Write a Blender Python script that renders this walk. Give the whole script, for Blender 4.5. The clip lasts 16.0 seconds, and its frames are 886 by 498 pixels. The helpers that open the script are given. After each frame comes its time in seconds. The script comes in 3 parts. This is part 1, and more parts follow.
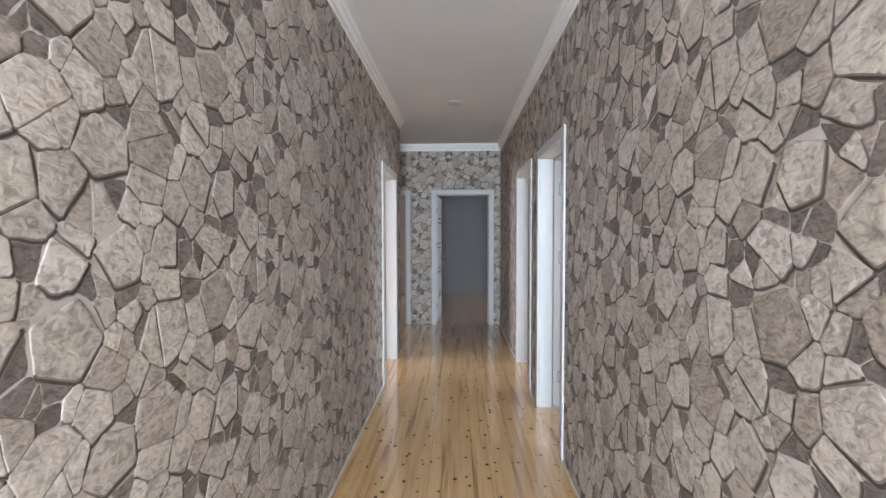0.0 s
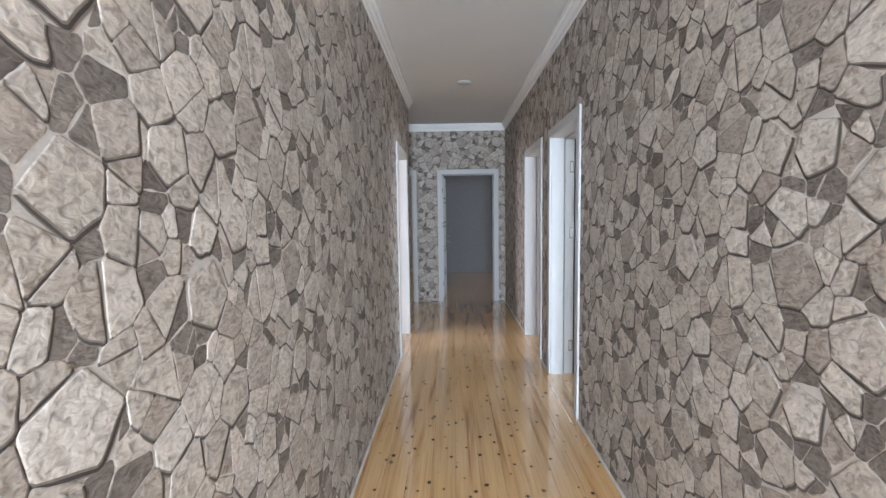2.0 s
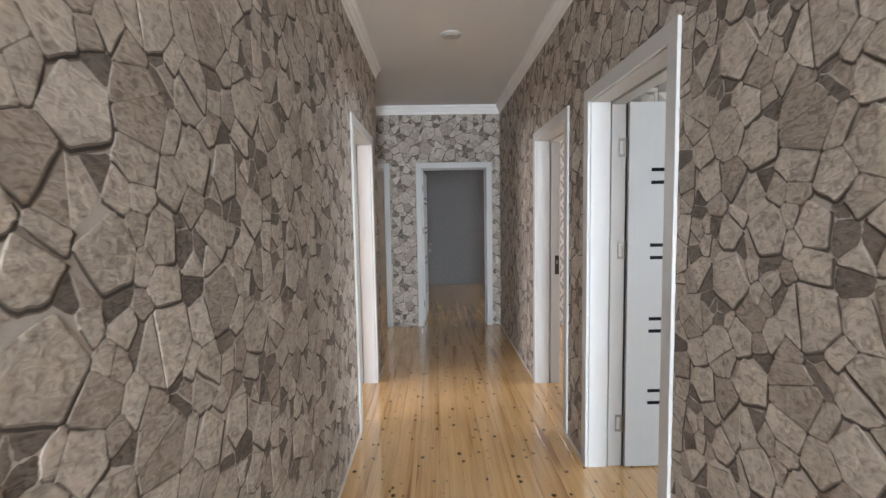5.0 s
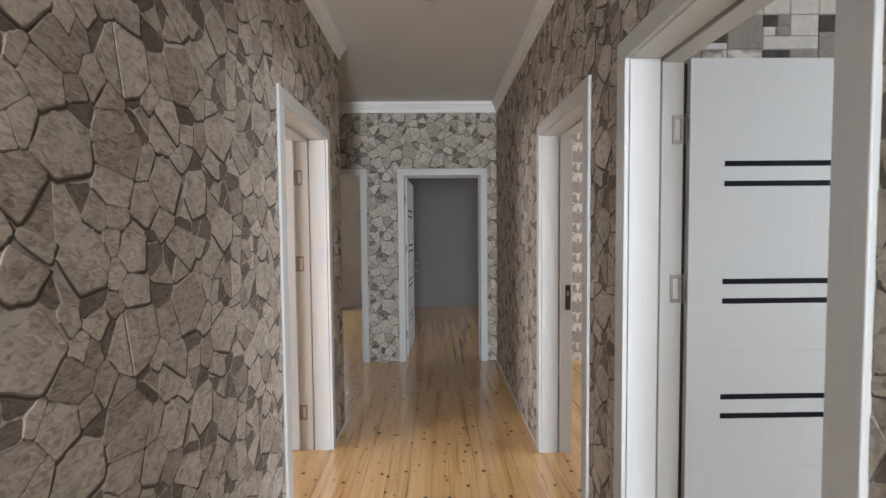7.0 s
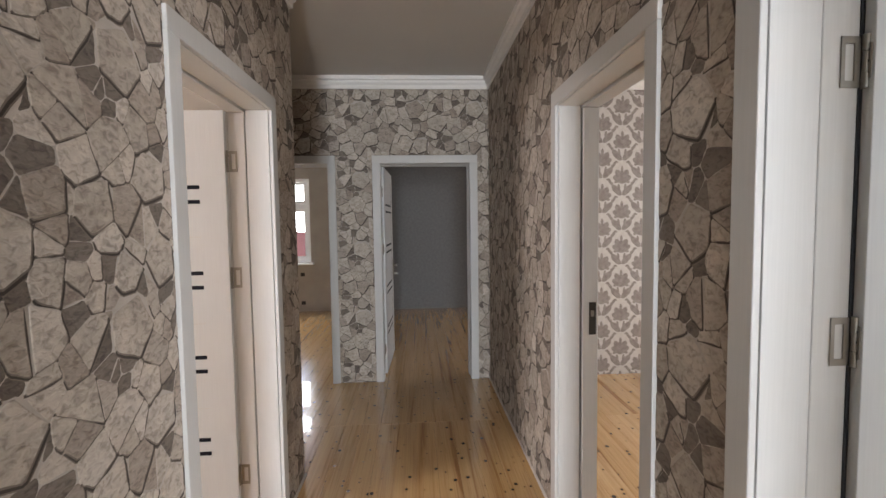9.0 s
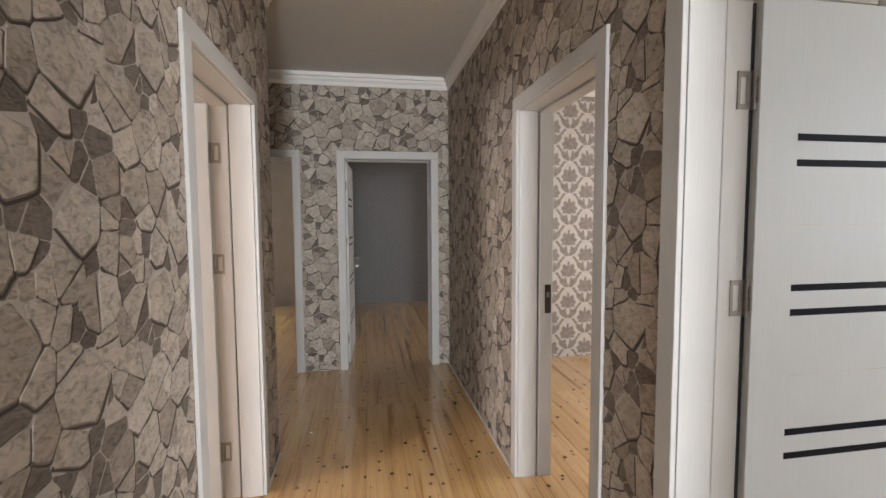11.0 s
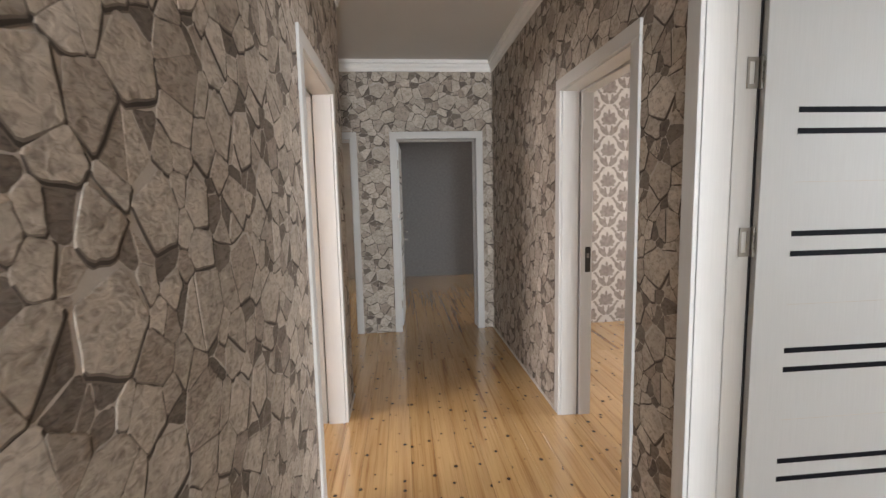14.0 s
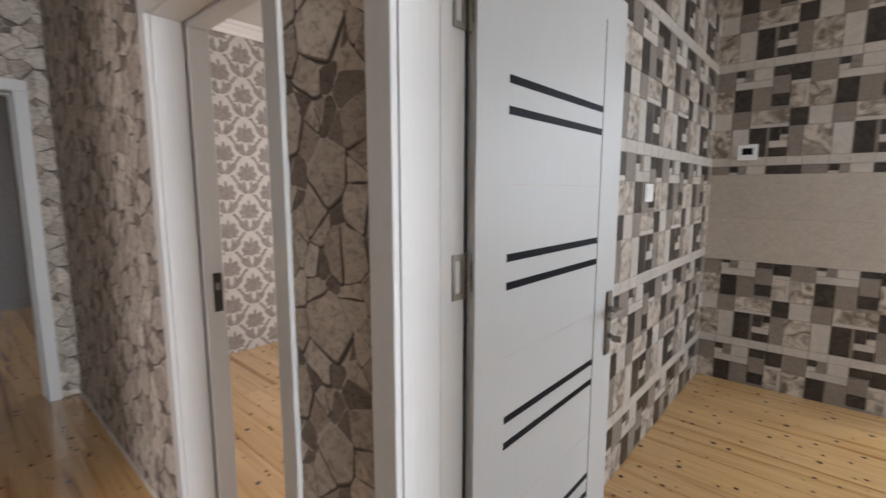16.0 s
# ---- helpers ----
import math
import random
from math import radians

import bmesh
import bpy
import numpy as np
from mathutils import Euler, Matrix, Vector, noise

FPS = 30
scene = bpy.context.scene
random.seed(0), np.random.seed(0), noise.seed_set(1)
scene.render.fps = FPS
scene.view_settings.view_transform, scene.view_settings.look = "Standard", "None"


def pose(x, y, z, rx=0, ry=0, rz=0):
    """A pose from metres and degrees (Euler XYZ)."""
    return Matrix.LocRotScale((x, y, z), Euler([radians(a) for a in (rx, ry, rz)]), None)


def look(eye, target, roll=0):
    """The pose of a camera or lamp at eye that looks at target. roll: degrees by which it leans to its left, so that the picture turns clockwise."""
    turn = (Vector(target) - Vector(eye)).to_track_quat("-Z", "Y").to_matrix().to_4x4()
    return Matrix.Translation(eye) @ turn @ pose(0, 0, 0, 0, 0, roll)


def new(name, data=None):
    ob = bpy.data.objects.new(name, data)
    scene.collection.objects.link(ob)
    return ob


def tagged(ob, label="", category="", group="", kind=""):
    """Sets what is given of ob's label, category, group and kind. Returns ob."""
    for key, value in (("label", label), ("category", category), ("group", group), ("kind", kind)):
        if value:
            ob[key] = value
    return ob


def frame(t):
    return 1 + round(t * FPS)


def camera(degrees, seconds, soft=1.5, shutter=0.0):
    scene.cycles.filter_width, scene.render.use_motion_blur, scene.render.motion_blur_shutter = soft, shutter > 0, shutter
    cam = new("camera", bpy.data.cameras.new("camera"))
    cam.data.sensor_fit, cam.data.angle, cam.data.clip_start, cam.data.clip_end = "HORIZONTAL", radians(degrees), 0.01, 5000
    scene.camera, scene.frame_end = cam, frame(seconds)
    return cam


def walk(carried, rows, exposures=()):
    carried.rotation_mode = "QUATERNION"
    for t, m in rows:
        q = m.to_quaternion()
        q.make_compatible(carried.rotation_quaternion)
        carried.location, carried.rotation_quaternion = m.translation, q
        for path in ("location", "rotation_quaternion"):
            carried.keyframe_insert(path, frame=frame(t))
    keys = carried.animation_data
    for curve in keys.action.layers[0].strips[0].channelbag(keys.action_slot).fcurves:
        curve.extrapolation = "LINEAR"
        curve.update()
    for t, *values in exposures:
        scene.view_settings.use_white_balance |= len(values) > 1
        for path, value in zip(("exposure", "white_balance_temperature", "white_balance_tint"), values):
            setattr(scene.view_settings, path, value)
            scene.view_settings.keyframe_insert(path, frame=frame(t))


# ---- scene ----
cam = camera(89.5, 16.0, shutter=0.2)
PATH = [
    (0, (-0.667, 2.975, 1.453), (-0.734, 4.972, 1.379), -0.1),
    (0.5, (-0.709, 2.944, 1.454), (-0.846, 4.937, 1.374), -0.4),
    (1, (-0.788, 2.871, 1.453), (-0.909, 4.865, 1.36), -0.3),
    (1.5, (-0.838, 2.777, 1.438), (-0.921, 4.771, 1.308), -0.7),
    (2, (-0.843, 2.806, 1.424), (-0.888, 4.799, 1.266), -0.8),
    (2.5, (-0.814, 2.985, 1.416), (-0.83, 4.979, 1.253), -1.0),
    (3, (-0.779, 3.174, 1.388), (-0.813, 5.166, 1.214), -1.2),
    (3.5, (-0.802, 3.405, 1.391), (-0.832, 5.397, 1.213), -1.3),
    (4, (-0.861, 3.67, 1.447), (-0.868, 5.662, 1.275), -1.2),
    (6.5, (-0.728, 4.93, 1.462), (-0.675, 6.926, 1.356), -0.9),
    (7, (-0.675, 5.106, 1.464), (-0.642, 7.103, 1.375), -0.5),
    (7.5, (-0.702, 5.315, 1.458), (-0.694, 7.312, 1.347), 0.1),
    (8, (-0.756, 5.493, 1.498), (-0.701, 7.49, 1.395), 0.1),
    (8.5, (-0.732, 5.659, 1.464), (-0.624, 7.652, 1.339), -0.4),
    (9, (-0.683, 5.818, 1.501), (-0.567, 7.811, 1.381), -0.8),
    (9.2, (-0.712, 5.828, 1.481), (-0.589, 7.821, 1.373), -0.8),
    (11.3, (-0.836, 5.521, 1.46), (-0.484, 7.485, 1.319), -0.3),
    (11.5, (-0.846, 5.456, 1.446), (-0.533, 7.426, 1.297), -0.4),
    (12, (-0.869, 5.346, 1.453), (-0.633, 7.326, 1.296), -0.9),
    (12.5, (-0.914, 5.273, 1.459), (-0.76, 7.262, 1.315), -1.0),
    (13, (-0.981, 5.166, 1.431), (-0.837, 7.154, 1.264), -1.2),
    (13.5, (-1.008, 5.132, 1.429), (-0.845, 7.116, 1.235), -1.0),
    (14, (-0.989, 5.252, 1.413), (-0.807, 7.231, 1.194), -1.3),
    (14.5, (-0.893, 5.462, 1.414), (-0.708, 7.44, 1.182), -1.5),
    (15, (-0.823, 5.661, 1.403), (-0.553, 7.629, 1.17), -1.4),
    (15.3, (-0.775, 5.827, 1.424), (-0.179, 7.721, 1.182), -1.3),
    (15.5, (-0.732, 5.917, 1.439), (0.146, 7.696, 1.188), -1.7),
    (15.7, (-0.671, 5.984, 1.438), (0.49, 7.591, 1.17), -0.9),
    (16, (-0.555, 6.066, 1.431), (0.927, 7.384, 1.172), 0.0),
]
EXPOSURES = [(0.0, 0.52, 5850, 11), (2.0, 0.50, 5700, 10), (4.0, 0.54, 6150, 12), (6.5, 0.42, 6320, 12), (9.0, 0.24, 6700, 14), (13.5, 0.42, 6900, 14), (15.0, 0.28, 6700, 14), (16.0, 0.18, 6550, 15)]
walk(cam, [(t, look(eye, target, roll)) for t, eye, target, roll in PATH], EXPOSURES)

# ---- plan, in metres: corridor along y, right wall face at x = 0 ----
XL, YF, CEIL, T = -1.38, 10.0, 2.83, 0.19
YB, YC = -0.4, 8.46            # wall behind the walker; corner where the corridor widens
XW, XE = -5.2, 3.31           # outer walls west and east
YN, YK = 13.55, 6.82          # back wall of the far rooms; kitchen's north wall
HEAD = 2.12                   # top of the door casings
R1, R2, L1 = (5.778, 6.738), (7.042, 8.02), (7.138, 8.106)
FD, FL = (-1.083, -0.11), (-2.39, -1.42)

# ---- world and light ----
world = bpy.data.worlds.new("sky")
scene.world = world
world.use_nodes = True
wn = world.node_tree.nodes
sky = wn.new("ShaderNodeTexSky")
sky.sky_type, sky.sun_disc = "NISHITA", False
sky.sun_elevation, sky.sun_rotation = radians(38), radians(150)
world.node_tree.links.new(sky.outputs[0], wn["Background"].inputs[0])
wn["Background"].inputs[1].default_value = 0.15
sun = new("sun", bpy.data.lights.new("sun", "SUN"))
sun.data.energy, sun.data.angle, sun.data.color = 1.2, radians(12), (1.0, 0.95, 0.88)
sun.matrix_world = look((0, 0, 20), (-6, 10, 4))


def window_light(eye, target, width, height, watts, colour=(0.90, 0.95, 1.0)):
    lamp = new("window_light", bpy.data.lights.new("window_light", "AREA"))
    lamp.data.shape, lamp.data.size, lamp.data.size_y = "RECTANGLE", width, height
    lamp.data.energy, lamp.data.color = watts, colour
    lamp.matrix_world = look(eye, target)


COOL = (0.80, 0.91, 1.0)
# skylight falls slantwise down through each opening
window_light((-0.69, YB - 0.02, 1.2), (-0.69, 9, -1.6), 1.05, 2.1, 355, COOL)          # glazed end of the corridor
window_light((XE + 0.08, 4.92, 1.55), (-1.4, 6.0, -1.2), 1.4, 1.35, 52, COOL)          # kitchen
# second kitchen lamp at an unseen south window, added to brighten the tiled walls
window_light((1.2, 2.72, 1.55), (2.9, 8, -1.0), 1.4, 1.35, 40, COOL)
window_light((XE + 0.08, 7.8, 1.55), (0, 8.4, 0.1), 1.4, 1.35, 60)                     # papered room
window_light((XW - 0.08, 6.2, 1.55), (0, 6.6, -0.4), 1.4, 1.35, 125, (0.97, 0.97, 1.0))  # room by the left door
window_light((XE + 0.08, 12.0, 1.55), (0, 12.0, -0.6), 1.2, 1.35, 40, (0.93, 0.96, 1.0))            # grey room
window_light((-3.215, YN + 0.19, 1.80), (-3.0, 9, 0.2), 1.42, 0.92, 50)                # windowed room
window_light((XW - 0.08, 12.0, 1.55), (0, 11.5, 0.2), 1.4, 1.35, 10)                   # its side window, unseen and added to brighten the room

# ---- materials ----


def nodes_of(name, rough=0.6, metal=0.0):
    m = bpy.data.materials.new(name)
    m.use_nodes = True
    nt = m.node_tree
    b = nt.nodes["Principled BSDF"]
    b.inputs["Roughness"].default_value, b.inputs["Metallic"].default_value = rough, metal
    return m, nt, b


def math_node(nt, op, a, b=None, c=None):
    n = nt.nodes.new("ShaderNodeMath")
    n.operation = op
    for i, v in enumerate((a, b, c)):
        if v is None:
            continue
        if isinstance(v, (int, float)):
            n.inputs[i].default_value = v
        else:
            nt.links.new(v, n.inputs[i])
    return n.outputs[0]


def coords(nt, scale=(1, 1, 1), offset=None):
    tc = nt.nodes.new("ShaderNodeTexCoord")
    mp = nt.nodes.new("ShaderNodeMapping")
    mp.inputs["Scale"].default_value = scale
    nt.links.new(tc.outputs["Object"], mp.inputs["Vector"])
    if offset is not None:
        nt.links.new(offset, mp.inputs["Location"])
    return mp.outputs[0]


def noise_node(nt, vec, scale, detail=4.0, distort=0.0):
    n = nt.nodes.new("ShaderNodeTexNoise")
    n.inputs["Scale"].default_value, n.inputs["Detail"].default_value = scale, detail
    n.inputs["Distortion"].default_value = distort
    nt.links.new(vec, n.inputs["Vector"])
    return n.outputs["Fac"]


def ramp(nt, fac, stops):
    r = nt.nodes.new("ShaderNodeValToRGB")
    e = r.color_ramp.elements
    while len(e) < len(stops):
        e.new(0.5)
    for el, (p, c) in zip(e, stops):
        el.position, el.color = p, (*c, 1)
    nt.links.new(fac, r.inputs[0])
    return r.outputs[0]


def mix(nt, fac, a, b, kind="MIX"):
    n = nt.nodes.new("ShaderNodeMix")
    n.data_type, n.blend_type = "RGBA", kind
    for sock, v in ((n.inputs[0], fac), (n.inputs[6], a), (n.inputs[7], b)):
        if isinstance(v, (int, float)):
            sock.default_value = v
        elif isinstance(v, tuple):
            sock.default_value = (*v, 1)
        else:
            nt.links.new(v, sock)
    return n.outputs[2]


def bump(nt, b, height, strength, dist):
    n = nt.nodes.new("ShaderNodeBump")
    n.inputs["Strength"].default_value, n.inputs["Distance"].default_value = strength, dist
    nt.links.new(height, n.inputs["Height"])
    nt.links.new(n.outputs[0], b.inputs["Normal"])


def piece_random(nt):
    """One number for each piece, loose or joined."""
    o = nt.nodes.new("ShaderNodeObjectInfo")
    g = nt.nodes.new("ShaderNodeNewGeometry")
    return math_node(nt, "FRACT", math_node(nt, "ADD", o.outputs["Random"], g.outputs["Random Per Island"]))


def plain(name, colour, rough=0.6, spread=0.06, grain=90.0, blot=3.0, relief=0.0006, metal=0.0):
    """Paint, plaster or metal with fine grain and broad unevenness."""
    m, nt, b = nodes_of(name, rough, metal)
    v = coords(nt)
    lo = tuple(c * (1 - spread) for c in colour)
    hi = tuple(min(1, c * (1 + spread)) for c in colour)
    broad = ramp(nt, noise_node(nt, v, blot, 3), [(0.3, lo), (0.7, hi)])
    fine = noise_node(nt, v, grain, 3)
    nt.links.new(mix(nt, 0.12, broad, ramp(nt, fine, [(0.3, lo), (0.7, hi)])), b.inputs["Base Color"])
    nt.links.new(math_node(nt, "MULTIPLY_ADD", fine, 0.15, rough - 0.07), b.inputs["Roughness"])
    if relief:
        bump(nt, b, fine, 0.4, relief)
    return m


def stone(name, stops, streak):
    m, nt, b = nodes_of(name, 0.8)
    r = piece_random(nt)
    comb = nt.nodes.new("ShaderNodeCombineXYZ")
    for i in range(3):
        nt.links.new(math_node(nt, "MULTIPLY", r, 7.3 + 5 * i), comb.inputs[i])
    v = coords(nt, (1, 1, 1), comb.outputs[0])
    vs = coords(nt, (1, 1.3 * streak, 1), comb.outputs[0])
    base = ramp(nt, r, stops)
    cloud = noise_node(nt, v, 14, 5, 0.4)
    grit = noise_node(nt, vs, 42, 7, 0.9)
    c = mix(nt, 0.4, base, ramp(nt, cloud, [(0.28, (0.52, 0.49, 0.46)), (0.75, (1.25, 1.24, 1.22))]), "MULTIPLY")
    c = mix(nt, 0.7, c, ramp(nt, grit, [(0.34, (0.5, 0.47, 0.45)), (0.5, (1, 1, 1)), (0.75, (1.2, 1.2, 1.2))]), "MULTIPLY")
    chips = noise_node(nt, coords(nt, (1, 1.6, 1), comb.outputs[0]), 26, 4, 1.2)
    c = mix(nt, 0.6, c, ramp(nt, chips, [(0.30, (0.50, 0.46, 0.43)), (0.37, (1, 1, 1)), (0.62, (1, 1, 1)), (0.70, (1.15, 1.15, 1.14))]), "MULTIPLY")
    nt.links.new(c, b.inputs["Base Color"])
    bump(nt, b, math_node(nt, "ADD", grit, chips), 0.7, 0.004)
    return m


STONE_GREY = stone("stone_grey", [(0.0, (0.429, 0.371, 0.312)), (0.35, (0.531, 0.467, 0.401)), (0.65, (0.418, 0.362, 0.307)), (1.0, (0.576, 0.515, 0.451))], 1.0)
STONE_TAN = stone("stone_tan", [(0.0, (0.40, 0.338, 0.283)), (0.5, (0.335, 0.28, 0.233)), (1.0, (0.43, 0.37, 0.316))], 1.4)
STONE_DARK = stone("stone_dark", [(0.0, (0.155, 0.126, 0.105)), (0.5, (0.215, 0.178, 0.150)), (1.0, (0.13, 0.104, 0.086))], 1.5)
JOINT = plain("stone_paper_joint", (0.46, 0.41, 0.36), 0.8, 0.2, 160, 9, 0.001)
PLASTER = plain("painted_plaster", (0.60, 0.56, 0.51), 0.8)
CEILING = plain("ceiling_paint", (0.62, 0.585, 0.545), 0.7, 0.03, 120, 1.2, 0.0003)
CORNICE = plain("cornice_paint", (0.80, 0.77, 0.73), 0.55, 0.03)
# drop shadows of the stone print, put in as dark and mid colour
PRINT_SHADOW = plain("stone_print_shadow", (0.048, 0.036, 0.028), 0.8, 0.25, 160, 9, 0.001)
PRINT_SHADOW_SOFT = plain("stone_print_shadow_soft", (0.17, 0.138, 0.113), 0.8, 0.2, 160, 9, 0.001)
CAULK = plain("skirting_bead", (0.55, 0.49, 0.42), 0.6, 0.2, 60, 9)
PVC = plain("window_plastic", (0.85, 0.86, 0.87), 0.3, 0.02)
BLACK = plain("black_inlay", (0.010, 0.011, 0.016), 0.5, 0.2, 60, 5, 0)
METAL = plain("satin_nickel", (0.27, 0.25, 0.22), 0.34, 0.1, 200, 20, 0.0002, 0.9)
DARK_METAL = plain("dark_strike", (0.06, 0.055, 0.05), 0.4, 0.2, 100, 20, 0, 0.8)
BLACK.node_tree.nodes["Principled BSDF"].inputs["Specular IOR Level"].default_value = 0.06
# near black: paints the hinge gap's shade; also a door groove and outlet sockets
DARK_FILL = plain("near_black_fill", (0.02, 0.02, 0.025), 0.7, 0.1)
GREY_PAPER = plain("grey_paper", (0.165, 0.162, 0.16), 0.75, 0.12, 70, 26, 0.0015)
BEIGE_PAPER = plain("beige_paper", (0.40, 0.36, 0.31), 0.75, 0.08, 45, 4, 0.001)
WARM_PAPER = plain("warm_paper", (0.56, 0.49, 0.42), 0.75, 0.08, 45, 4, 0.001)
SMOKE_PLASTIC = plain("white_plastic", (0.44, 0.42, 0.39), 0.4, 0.02)
ROOF_RED = plain("red_roof", (0.52, 0.22, 0.19), 0.7, 0.2, 6, 1)
HOUSE_PAINT = plain("pale_render", (0.62, 0.55, 0.50), 0.85, 0.1, 12, 1)
GROUND = plain("dry_ground", (0.16, 0.13, 0.09), 0.95, 0.3, 8, 0.4)


def door_paint(name, colour):
    """White laminate with a faint vertical wood grain."""
    m, nt, b = nodes_of(name, 0.48)
    g = noise_node(nt, coords(nt, (60, 60, 1.6)), 4, 5, 0.3)
    s = noise_node(nt, coords(nt), 2.5, 3)
    c = ramp(nt, g, [(0.35, tuple(k * 0.955 for k in colour)), (0.65, colour)])
    nt.links.new(mix(nt, 0.5, c, ramp(nt, s, [(0.3, (0.95, 0.95, 0.94)), (0.7, (1, 1, 1))]), "MULTIPLY"), b.inputs["Base Color"])
    bump(nt, b, g, 0.25, 0.0006)
    return m


DOOR_WHITE = door_paint("white_laminate", (0.58, 0.59, 0.59))
TRIM_WHITE = door_paint("white_trim_laminate", (0.56, 0.55, 0.53))


def pine(name):
    m, nt, b = nodes_of(name, 0.16)
    r = piece_random(nt)
    comb = nt.nodes.new("ShaderNodeCombineXYZ")
    for i in range(3):
        nt.links.new(math_node(nt, "MULTIPLY", r, 11.7 + 9 * i), comb.inputs[i])
    tone = ramp(nt, r, [(0.0, (0.58, 0.36, 0.155)), (0.3, (0.64, 0.41, 0.19)), (0.6, (0.60, 0.38, 0.17)), (1.0, (0.67, 0.44, 0.22))])
    band = noise_node(nt, coords(nt, (9, 0.32, 1), comb.outputs[0]), 2.2, 3, 0.5)
    grain = noise_node(nt, coords(nt, (60, 0.9, 1), comb.outputs[0]), 2.4, 5, 0.8)
    c = mix(nt, 0.75, tone, ramp(nt, band, [(0.31, (0.42, 0.25, 0.13)), (0.39, (0.84, 0.73, 0.60)), (0.48, (0.98, 0.95, 0.90)), (0.7, (1.1, 1.08, 1.04))]), "MULTIPLY")
    c = mix(nt, 0.5, c, ramp(nt, grain, [(0.3, (0.58, 0.42, 0.28)), (0.5, (1, 1, 1)), (0.8, (1.08, 1.06, 1.02))]), "MULTIPLY")
    vor = nt.nodes.new("ShaderNodeTexVoronoi")
    vor.voronoi_dimensions = "2D"
    vor.inputs["Scale"].default_value = 7.5
    nt.links.new(coords(nt, (1.15, 1, 1), comb.outputs[0]), vor.inputs["Vector"])
    sep = nt.nodes.new("ShaderNodeSeparateColor")
    nt.links.new(vor.outputs["Color"], sep.inputs[0])
    size = math_node(nt, "MULTIPLY", math_node(nt, "SUBTRACT", sep.outputs[0], 0.17), 0.095)
    wob = noise_node(nt, coords(nt), 60, 2)
    d = math_node(nt, "MULTIPLY_ADD", wob, 0.05, vor.outputs["Distance"])
    knot = nt.nodes.new("ShaderNodeMapRange")
    nt.links.new(math_node(nt, "SUBTRACT", d, size), knot.inputs[0])
    for i, k in enumerate((0.042, 0.06, 1.0, 0.0)):
        knot.inputs[i + 1].default_value = k
    halo = nt.nodes.new("ShaderNodeMapRange")
    nt.links.new(math_node(nt, "SUBTRACT", d, size), halo.inputs[0])
    for i, k in enumerate((0.03, 0.16, 0.35, 0.0)):
        halo.inputs[i + 1].default_value = k
    c = mix(nt, halo.outputs[0], c, (0.40, 0.20, 0.065))
    c = mix(nt, knot.outputs[0], c, (0.055, 0.025, 0.012))
    nt.links.new(c, b.inputs["Base Color"])
    b.inputs["Coat Weight"].default_value, b.inputs["Coat Roughness"].default_value = 1.0, 0.03
    wav = noise_node(nt, coords(nt, (6, 1.2, 1)), 3, 2)
    bump(nt, b, wav, 0.12, 0.004)
    nt.links.new(math_node(nt, "MULTIPLY_ADD", grain, 0.14, 0.12), b.inputs["Roughness"])
    return m


PINE = pine("varnished_pine")
PINE_JOINT = plain("floor_joint", (0.22, 0.12, 0.05), 0.5, 0.1)


